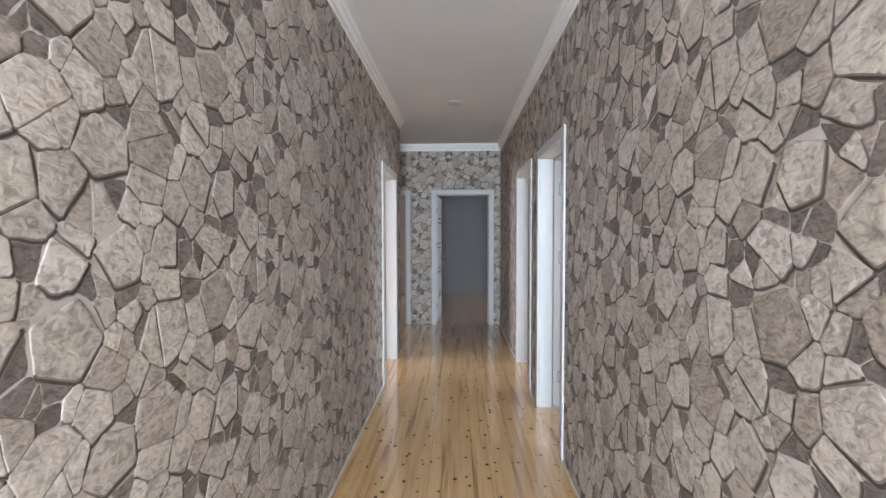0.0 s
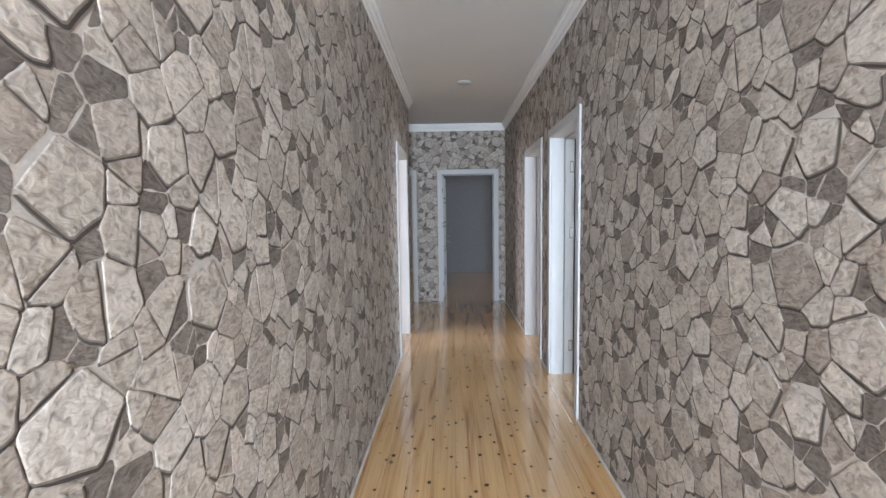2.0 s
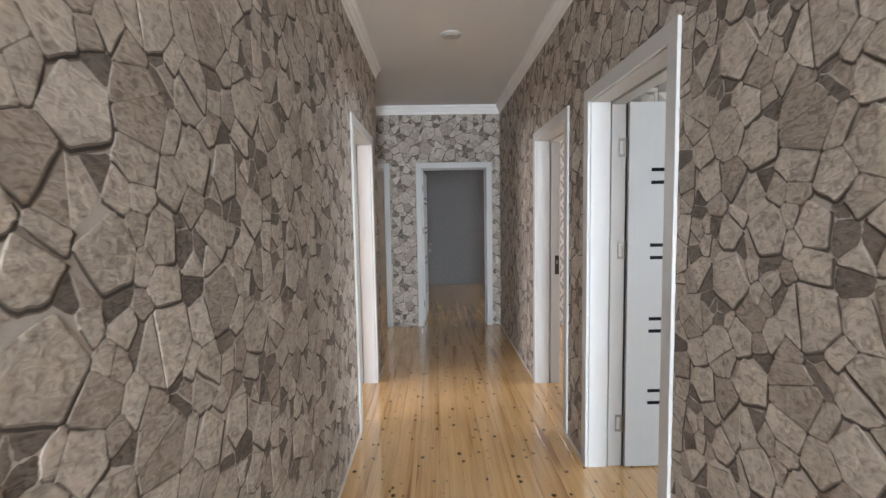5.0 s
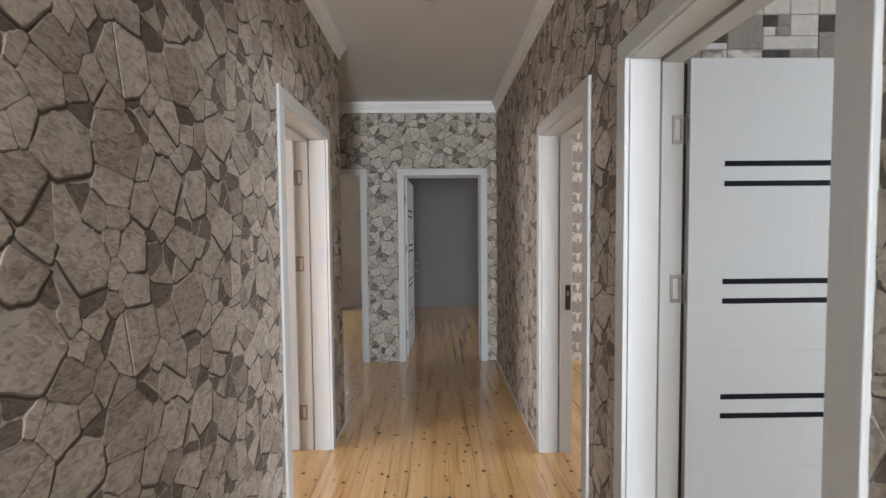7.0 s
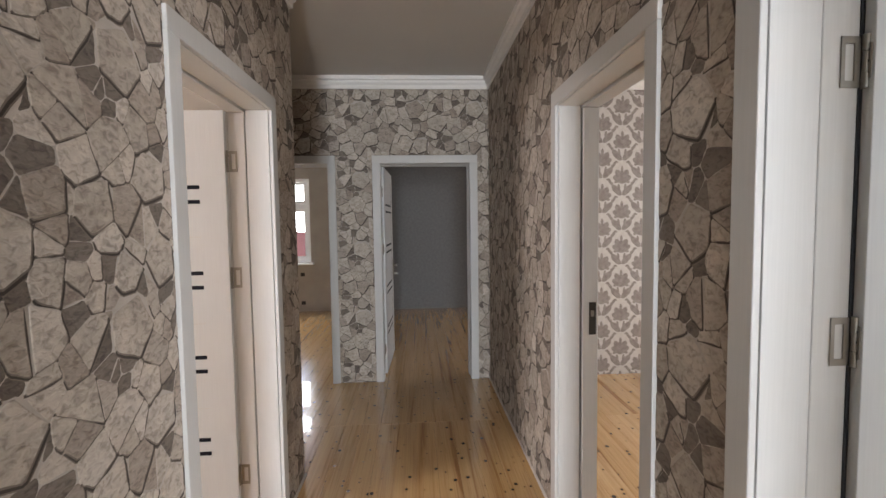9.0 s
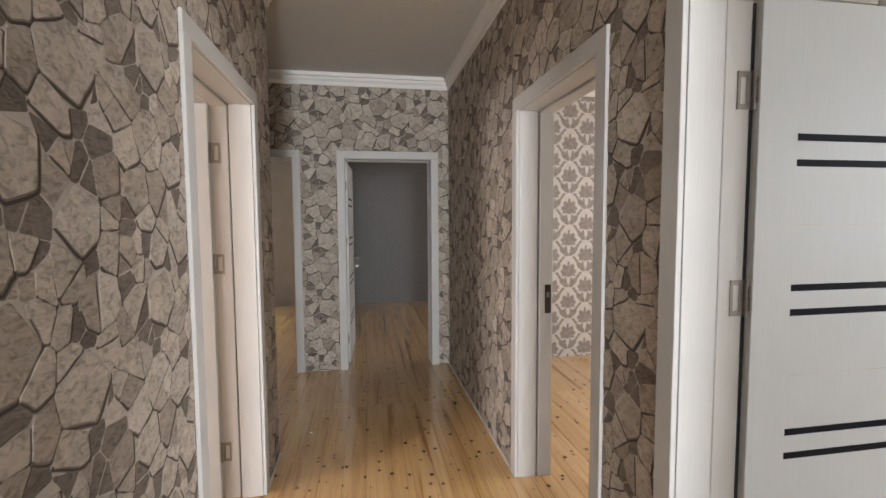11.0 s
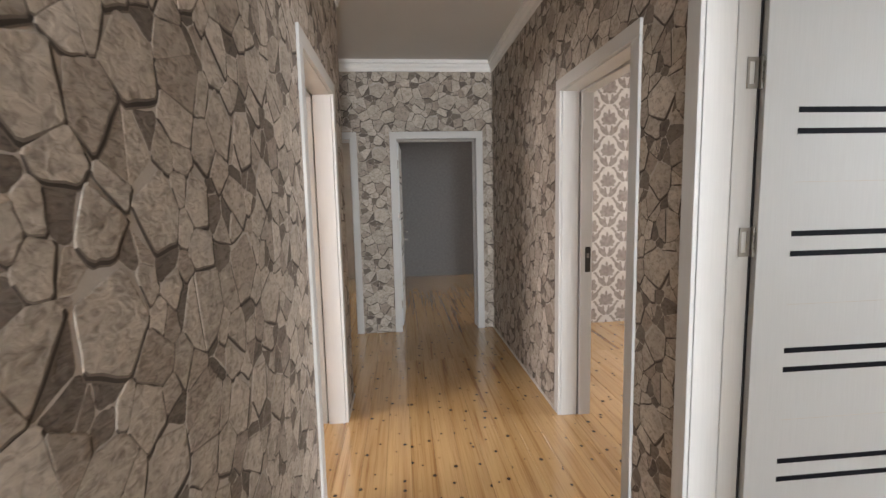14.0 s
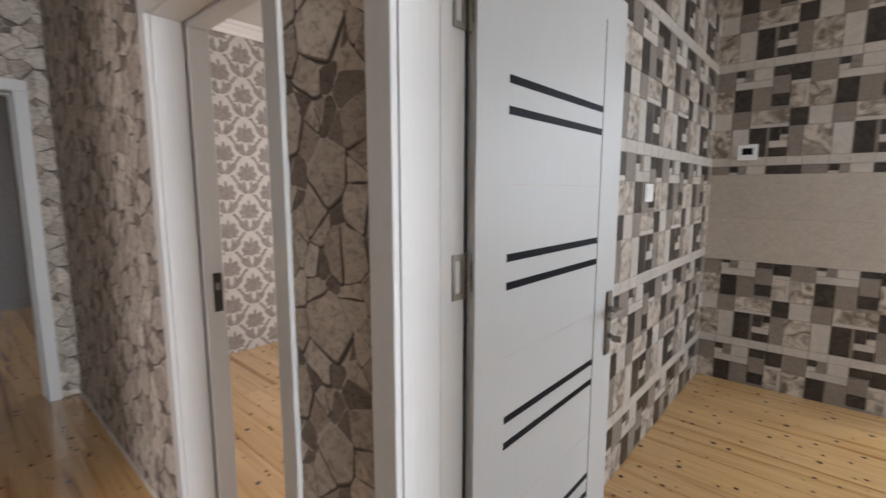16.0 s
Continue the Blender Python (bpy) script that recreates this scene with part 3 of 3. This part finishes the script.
part("base", rod(bmesh.new(), (0, 0, -0.012), (0, 0, -0.0005), 0.075, 0.078, 32), SMOKE_PLASTIC, det)
part("cap", rod(bmesh.new(), (0, 0, -0.022), (0, 0, -0.012), 0.048, 0.066, 32), SMOKE_PLASTIC, det)

# ---- kitchen wall controls ----
thermo = tagged(new("thermostat"), "small white wall controller with a dark screen", "thermostat")
thermo.matrix_world = pose(XE, 6.60, 1.70)
part("housing", boxes((-0.024, 0.0, -0.06, 0.06, -0.055, 0.055), bevel=0.004), PVC, thermo)
part("screen", boxes((-0.026, -0.022, -0.032, 0.032, -0.018, 0.028)), BLACK, thermo)

switch = tagged(new("light_switch"), "white double switch on the patchwork tiles", "switch")
switch.matrix_world = pose(1.87, YK - 0.004, 1.42)
part("plate", boxes((-0.06, 0.06, -0.010, 0.0, -0.045, 0.045), bevel=0.003), PVC, switch)
part("rocker", boxes((-0.045, 0.045, -0.014, -0.009, -0.032, 0.032), bevel=0.002), PVC, switch)
for z in (0.15, 0.64):
    outlet = tagged(new("wall_outlet"), "small dark outlet box in the beige wall", "outlet", "outlets in the beige wall")
    outlet.matrix_world = pose(-2.64, YN, z)
    part("box", boxes((-0.035, 0.035, -0.006, 0.0, -0.03, 0.03), bevel=0.002), DARK_METAL, outlet)
    part("socket", rod(bmesh.new(), (0, -0.009, 0), (0, -0.005, 0), 0.02), DARK_FILL, outlet)

# ---- pieces: floor boards ----
BOARD = 0.132


def board_mesh(w, length):
    e, h = 0.0012, 0.022
    v = [(0, 0, -h), (w, 0, -h), (w, length, -h), (0, length, -h),
         (0, 0, -e), (w, 0, -e), (w, length, -e), (0, length, -e),
         (e, e, 0), (w - e, e, 0), (w - e, length - e, 0), (e, length - e, 0)]
    f = [(3, 2, 1, 0)]
    for i in range(4):
        j = (i + 1) % 4
        f += [(i, j, j + 4, i + 4), (i + 4, j + 4, j + 8, i + 8)]
    f.append((8, 9, 10, 11))
    return mesh_of("board", v, f, [PINE])


floor = bpy.data.objects["floor"]
rng = random.Random(4)
spans = [(YB, 4.6), (4.6, 9.1), (9.1, YN)]
shared = [board_mesh(BOARD - 0.0006, b - a - 0.0006) for a, b in spans]
x = XW
while x + BOARD < XE + 0.19:
    for (a, b), me in zip(spans, shared):
        ob = new("board", me)
        ob.parent = floor
        ob.location = (x, a, 0)
    x += BOARD

# ---- pieces: stone-patterned relief wallpaper ----
PW, PH = 1.06, 0.64


def stone_seeds(rng):
    """Slabs, blocks and chips thrown without overlap on a sheet that repeats."""
    seeds = []
    for radius, tries in ((0.072, 24), (0.046, 72), (0.029, 130), (0.020, 170)):
        for _ in range(tries):
            r = radius * rng.uniform(0.85, 1.15)
            u, v = rng.uniform(0, PW), rng.uniform(0, PH)
            ok = True
            for a, b, q in seeds:
                du, dv = abs(u - a), abs(v - b)
                du, dv = min(du, PW - du), min(dv, PH - dv)
                if math.hypot(du * 1.08, dv * 0.93) < (r + q) * 0.75:
                    ok = False
                    break
            if ok:
                seeds.append((u, v, r))
    return seeds


def clip(poly, nx, ny, d):
    """The part of a convex outline where nx * u + ny * v <= d."""
    out = []
    for (ax, ay), (bx, by) in zip(poly, poly[1:] + poly[:1]):
        sa, sb = nx * ax + ny * ay - d, nx * bx + ny * by - d
        if sa <= 0:
            out.append((ax, ay))
        if (sa < 0 < sb) or (sb < 0 < sa):
            k = sa / (sa - sb)
            out.append((ax + k * (bx - ax), ay + k * (by - ay)))
    return out


def area(poly):
    return sum(a[0] * b[1] - b[0] * a[1] for a, b in zip(poly, poly[1:] + poly[:1])) / 2


def stone_cells(rng):
    seeds = stone_seeds(rng)
    every = [(u + i * PW, v + j * PH, r) for u, v, r in seeds for i in (-1, 0, 1) for j in (-1, 0, 1)]
    cells = []
    for u, v, r in seeds:
        poly = [(u - 0.3, v - 0.3), (u + 0.3, v - 0.3), (u + 0.3, v + 0.3), (u - 0.3, v + 0.3)]
        for a, b, q in every:
            du, dv = a - u, b - v
            d2 = du * du + dv * dv
            if d2 < 1e-9 or d2 > 0.16:
                continue
            poly = clip(poly, du, dv, (a * a + b * b - u * u - v * v + r * r - q * q) / 2)
            if len(poly) < 3:
                break
        if len(poly) >= 3 and area(poly) > 2e-4:
            cells += [(p, rng.random(), rng.random()) for p in broken(poly, rng)]
    return cells


def broken(poly, rng):
    """A block cracked across its length into smaller angular stones."""
    a = area(poly)
    chance = 0.9 if a > 0.024 else 0.30 if a > 0.012 else 0.20 if a > 0.005 else 0.10 if a > 0.003 else 0.0
    if rng.random() > chance:
        return [poly]
    cu, cv = sum(p[0] for p in poly) / len(poly), sum(p[1] for p in poly) / len(poly)
    p, q = max(((p, q) for p in poly for q in poly), key=lambda e: math.dist(*e))
    ang = math.atan2(q[1] - p[1], q[0] - p[0]) + rng.uniform(-0.4, 0.4)
    nx, ny = math.cos(ang), math.sin(ang)
    d = nx * cu + ny * cv + rng.uniform(-0.22, 0.22) * math.sqrt(a)
    res = []
    for piece in (clip(poly, nx, ny, d), clip(poly, -nx, -ny, -d)):
        if len(piece) >= 3 and area(piece) > 3e-4:
            res += broken(piece, rng)
    return res


def angular(poly, most):
    """Fewer, sharper corners: the shortest sides close up until at most so many are left."""
    poly = list(poly)
    while len(poly) > 4:
        n = len(poly)
        i = min(range(n), key=lambda k: math.dist(poly[k], poly[(k + 1) % n]))
        a, b = poly[i], poly[(i + 1) % n]
        if n <= most and math.dist(a, b) > 0.015:
            break
        poly[i] = ((a[0] + b[0]) / 2, (a[1] + b[1]) / 2)
        del poly[(i + 1) % n]
    return poly


def inset(poly, d):
    out = poly
    for (ax, ay), (bx, by) in zip(poly, poly[1:] + poly[:1]):
        ex, ey = bx - ax, by - ay
        n = math.hypot(ex, ey)
        if n < 1e-6:
            continue
        nx, ny = ey / n, -ex / n
        out = clip(out, nx, ny, nx * ax + ny * ay - d)
        if len(out) < 3:
            return []
    return out


def rounded(poly, k=0.22):
    """Corners cut and long edges bent a little, so that no side is ruled."""
    out = []
    n = len(poly)
    for i in range(n):
        p, c, q = poly[i - 1], poly[i], poly[(i + 1) % n]
        for o in (p, q):
            length = math.hypot(o[0] - c[0], o[1] - c[1])
            s = min(k, 0.0055 / max(length, 1e-5))
            out.append((c[0] + (o[0] - c[0]) * s, c[1] + (o[1] - c[1]) * s))
        length = math.hypot(q[0] - c[0], q[1] - c[1])
        if length > 0.035:
            nx, ny = (q[1] - c[1]) / length, (c[0] - q[0]) / length
            for f in (0.33, 0.67):
                u, v = c[0] + (q[0] - c[0]) * f, c[1] + (q[1] - c[1]) * f
                w = 0.0016 * math.sin(u * 211 + v * 173) - 0.0004
                out.append((u + nx * w, v + ny * w))
    return out


def stone_geometry(poly, proud, front):
    """One stone in (u, v, out), and for each face 0 stone, 1 printed shadow put in as dark colour, 2 its softer rim. A
    front stone laps over its neighbours.
    """
    foot = inset(angular(poly, 5) if front else poly, 0.0003 if front else 0.0011)
    if len(foot) < 3 or area(foot) < 1.0e-4:
        return None
    size = min(1.0, math.sqrt(area(foot)) / 0.10)
    foot = rounded(foot)
    n = len(foot)
    cu, cv = sum(p[0] for p in foot) / n, sum(p[1] for p in foot) / n
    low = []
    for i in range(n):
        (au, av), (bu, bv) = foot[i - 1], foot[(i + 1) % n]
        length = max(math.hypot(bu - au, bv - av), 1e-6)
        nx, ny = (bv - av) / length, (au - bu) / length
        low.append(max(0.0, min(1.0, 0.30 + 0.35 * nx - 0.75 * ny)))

    def ring(d, wide, h):
        res = []
        for (u, v), k in zip(foot, low):
            du, dv = cu - u, cv - v
            m = max(math.hypot(du, dv), 1e-6)
            s = min((d + wide * k * size) / m, 0.4)
            res.append((u + du * s, v + dv * s, h))
        return res
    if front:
        # outer skirt carries the shadow colour on the stone's lower and right sides
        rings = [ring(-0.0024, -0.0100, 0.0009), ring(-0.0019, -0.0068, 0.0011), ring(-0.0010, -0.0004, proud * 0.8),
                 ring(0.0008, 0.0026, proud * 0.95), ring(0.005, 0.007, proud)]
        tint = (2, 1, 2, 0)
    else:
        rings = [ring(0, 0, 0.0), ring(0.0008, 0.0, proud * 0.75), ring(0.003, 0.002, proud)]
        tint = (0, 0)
    verts = [p for r in rings for p in r]
    last = len(rings) - 1
    faces, kinds = [tuple(range(last * n, last * n + n))], [0]
    for k in range(last):
        for i in range(n):
            j = (i + 1) % n
            faces.append((k * n + i, k * n + j, (k + 1) * n + j, (k + 1) * n + i))
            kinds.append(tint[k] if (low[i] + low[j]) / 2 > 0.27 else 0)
    return verts, faces, kinds


CELLS = stone_cells(random.Random(23))
STONE_MATS = [STONE_GREY, STONE_TAN, STONE_DARK]


def stone_kind(poly, pick):
    """The print's stone: 0 grey, 1 tan, 2 dark; and whether it lies in front."""
    a = area(poly)
    dark = 0.38 if a < 0.0030 else 0.30 if a < 0.0060 else 0.0
    front = pick >= dark and (a > 0.0085 or (a > 0.0020 and int(pick * 1000) % 5 < 4))
    kind = 2 if pick < dark else int(pick > 0.80) if front else int(pick < 0.85)
    return kind, front


def stone_paper(name, m, length, z0, z1, holes, near, label, shift=0.0):
    """Paper on a wall: m takes (u, v, out) to the world. holes: (u0, u1, top). near: the stretch of u whose stones are single pieces."""
    specs, at = [], 0.0
    for a, b, top in sorted(holes):
        specs.append((at, a + 0.03, z0, z1, -0.004, 0.0))
        specs.append((a + 0.03, b - 0.03, top - 0.03, z1, -0.004, 0.0))
        at = b - 0.03
    specs.append((at, length, z0, z1, -0.004, 0.0))
    sheet = part(name, boxes(*specs), JOINT, None, "", m)
    tagged(sheet, label, "wall", kind="structure")
    verts, faces, slots, single = [], [], [], 0
    cache = {}
    for i in range(-1, int(length / PW) + 2):
        for j in range(-1, int(z1 / PH) + 2):
            for k, (cell, pick, lift) in enumerate(CELLS):
                ou, ov = i * PW + shift, j * PH
                poly = [(u + ou, v + ov) for u, v in cell]
                us, vs = [p[0] for p in poly], [p[1] for p in poly]
                if max(us) <= 0 or min(us) >= length or max(vs) <= z0 or min(vs) >= z1:
                    continue
                whole = min(us) > 0 and max(us) < length and min(vs) > z0 and max(vs) < z1
                if not whole:
                    for nx, ny, d in ((-1, 0, 0), (1, 0, length), (0, -1, -z0), (0, 1, z1)):
                        poly = clip(poly, nx, ny, d)
                        if len(poly) < 3:
                            break
                    if len(poly) < 3:
                        continue
                    us, vs = [p[0] for p in poly], [p[1] for p in poly]
                for a, b, top in holes:
                    if max(us) > a and min(us) < b and min(vs) < top:
                        whole = False
                        cuts = [c for c in (clip(poly, 1, 0, a), clip(poly, -1, 0, -b), clip(poly, 0, -1, -top)) if len(c) >= 3]
                        poly = max(cuts, key=area) if cuts else []
                        break
                if len(poly) < 3 or area(poly) < 1.5e-4:
                    continue
                kind, front = stone_kind(cell, pick)
                proud = 0.0016 + 0.0009 * lift if front else 0.0004 + 0.0004 * lift
                if near[0] < sum(us) / len(us) < near[1] and single < 300:
                    key = (k, kind)
                    if whole and key in cache:
                        me = cache[key]
                    else:
                        got = stone_geometry([(u - ou, v - ov) for u, v in poly], proud, front)
                        if not got:
                            continue
                        me = mesh_of("stone", got[0], got[1], [STONE_MATS[kind], PRINT_SHADOW, PRINT_SHADOW_SOFT], got[2])
                        if whole:
                            cache[key] = me
                    ob = new("stone", me)
                    ob.parent = sheet
                    ob.location = (ou, ov, 0)
                    single += 1
                else:
                    got = stone_geometry(poly, proud, front)
                    if not got:
                        continue
                    base = len(verts)
                    verts += got[0]
                    faces += [tuple(base + q for q in f) for f in got[1]]
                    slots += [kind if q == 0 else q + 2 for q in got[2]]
    rest = new("stone_relief", mesh_of("stone_relief", verts, faces, STONE_MATS + [PRINT_SHADOW, PRINT_SHADOW_SOFT], slots))
    rest.parent = sheet
    tagged(rest, "embossed grey and brown stone pattern", kind="stuff")


def frame_of(origin, u, v, out):
    m = Matrix.Identity(4)
    for i, c in enumerate((u, v, out, origin)):
        for r in range(3):
            m[r][i] = c[r]
    return m


TOP = 2.73
stone_paper("wall_paper_left", frame_of((XL, YB, 0), (0, 1, 0), (0, 0, 1), (1, 0, 0)), YC - YB, 0.004, TOP,
            [(L1[0] - YB, L1[1] - YB, HEAD)], (6.0, 7.6), "embossed wallpaper of grey and brown rubble stones", 0.25)
stone_paper("wall_paper_right", frame_of((0, YF, 0), (0, -1, 0), (0, 0, 1), (-1, 0, 0)), YF - YB, 0.004, TOP,
            [(YF - R2[1], YF - R2[0], HEAD), (YF - R1[1], YF - R1[0], HEAD)], (2.9, 5.3), "embossed wallpaper of grey and brown rubble stones", 0.6)
stone_paper("wall_paper_far", frame_of((XW, YF, 0), (1, 0, 0), (0, 0, 1), (0, -1, 0)), -XW, 0.004, TOP,
            [(FL[0] - XW, FL[1] - XW, HEAD), (FD[0] - XW, FD[1] - XW, HEAD)], (3.7, 5.2), "embossed wallpaper of grey and brown rubble stones", 0.1)

# ---- pieces: kitchen wall tiles ----
QU, QV, Q0 = 0.55, 0.661, 0.343      # repeat of the patchwork, and the height of one of its pale courses
PATCH = []


def course(v0, v1, edges, tones):
    """Tiles side by side between two depths under the course's top; L light, T taupe, D dark, M marbled, - none."""
    for u0, u1, c in zip(edges, edges[1:], tones):
        if c != "-":
            PATCH.append((u0, u1, QV - v1, QV - v0, "LTDM".index(c)))


course(0.000, 0.060, (-0.02, 0.115, 0.22, 0.33, 0.44, 0.53), "LLLLL")
course(0.060, 0.190, (-0.02, 0.115, 0.53), "T-")
course(0.060, 0.105, (0.115, 0.17, 0.22), "DT")
course(0.105, 0.140, (0.115, 0.165, 0.22), "LT")
course(0.060, 0.140, (0.22, 0.33), "L")
course(0.140, 0.190, (0.115, 0.33), "L")
course(0.060, 0.125, (0.33, 0.43), "D")
course(0.060, 0.165, (0.43, 0.53), "D")
course(0.125, 0.240, (0.33, 0.43), "T")
course(0.165, 0.190, (0.43, 0.53), "L")
course(0.190, 0.345, (-0.02, 0.115, 0.22, 0.33), "MDT")
course(0.240, 0.325, (0.33, 0.43), "D")
course(0.325, 0.345, (0.33, 0.43), "T")
course(0.190, 0.345, (0.43, 0.51, 0.53), "ML")
course(0.345, 0.463, (-0.01, 0.11, 0.22), "LT")
course(0.345, 0.438, (0.22, 0.44), "M")
course(0.438, 0.463, (0.22, 0.44), "L")
course(0.345, 0.463, (0.44, 0.54), "D")
course(0.463, 0.661, (-0.03, 0.12, 0.22, 0.322, 0.337), "MLDT")
course(0.463, 0.555, (0.337, 0.395), "D")
course(0.463, 0.515, (0.395, 0.44), "D")
course(0.515, 0.555, (0.395, 0.44), "M")
course(0.555, 0.600, (0.337, 0.44), "L")
course(0.600, 0.661, (0.337, 0.44), "D")
course(0.463, 0.661, (0.44, 0.52), "T")


def tiled(name, m, length, z1, skip, near, label, shift=0.0):
    sheet = part(name, boxes((0, length, 0, z1, -0.008, 0.0)), GROUT, None, "", m)
    tagged(sheet, label, "wall", kind="structure")
    verts, faces, slots, single, cache = [], [], [], 0, {}
    g, h = 0.0012, 0.004
    for i in range(-1, int(length / QU) + 2):
        for j in range(-2, int(z1 / QV) + 2):
            for k, (u0, u1, v0, v1, c) in enumerate(PATCH):
                a, b = max(0, u0 + i * QU + shift), min(length, u1 + i * QU + shift)
                lo, hi = max(0, v0 + j * QV + Q0), min(z1, v1 + j * QV + Q0)
                for s0, s1 in ([skip] if skip else []):
                    if lo < s1 and hi > s0:
                        lo, hi = (lo, min(hi, s0)) if lo < s0 else (max(lo, s1), hi)
                if b - a < 0.012 or hi - lo < 0.012:
                    continue
                w, t = b - a, hi - lo
                vs = [(g, g, 0), (w - g, g, 0), (w - g, t - g, 0), (g, t - g, 0), (2 * g, 2 * g, h), (w - 2 * g, 2 * g, h), (w - 2 * g, t - 2 * g, h), (2 * g, t - 2 * g, h)]
                fs = [(4, 5, 6, 7)] + [(q, (q + 1) % 4, (q + 1) % 4 + 4, q + 4) for q in range(4)]
                if near[0] < a < near[1] and single < 300:
                    key = (k, round(w, 3), round(t, 3))
                    if key not in cache:
                        cache[key] = mesh_of("tile", vs, fs, [TILES[c]])
                    ob = new("tile", cache[key])
                    ob.parent, ob.location = sheet, (a, lo, 0)
                    single += 1
                else:
                    base = len(verts)
                    verts += [(p + a, q + lo, r) for p, q, r in vs]
                    faces += [tuple(base + q for q in f) for f in fs]
                    slots += [c] * 5
    if verts:
        rest = new("tile_field", mesh_of("tile_field", verts, faces, TILES, slots))
        rest.parent = sheet
        tagged(rest, "patchwork of light, taupe, marbled and dark tiles", kind="stuff")
    if skip:
        for i in range(int(length / 0.6) + 1):
            a, b = i * 0.6, min(length, i * 0.6 + 0.6)
            for lo, hi in ((skip[0], (skip[0] + skip[1]) / 2), ((skip[0] + skip[1]) / 2, skip[1])):
                part("plain_tile", boxes((a + 0.001, b - 0.001, lo + 0.001, hi - 0.001, 0, 0.004)), BAND, sheet, "plain beige tile")


tiled("wall_tiles_north", frame_of((T, YK, 0), (1, 0, 0), (0, 0, 1), (0, -1, 0)), XE - T, CEIL, None, (1.2, 3.2), "kitchen wall in patchwork tiles of grey and brown", 0.27)
tiled("wall_tiles_east", frame_of((XE, YK, 0), (0, -1, 0), (0, 0, 1), (-1, 0, 0)), 1.65, CEIL, (0.923, 1.543), (0, 1.65), "kitchen wall in patchwork tiles with a plain beige band")
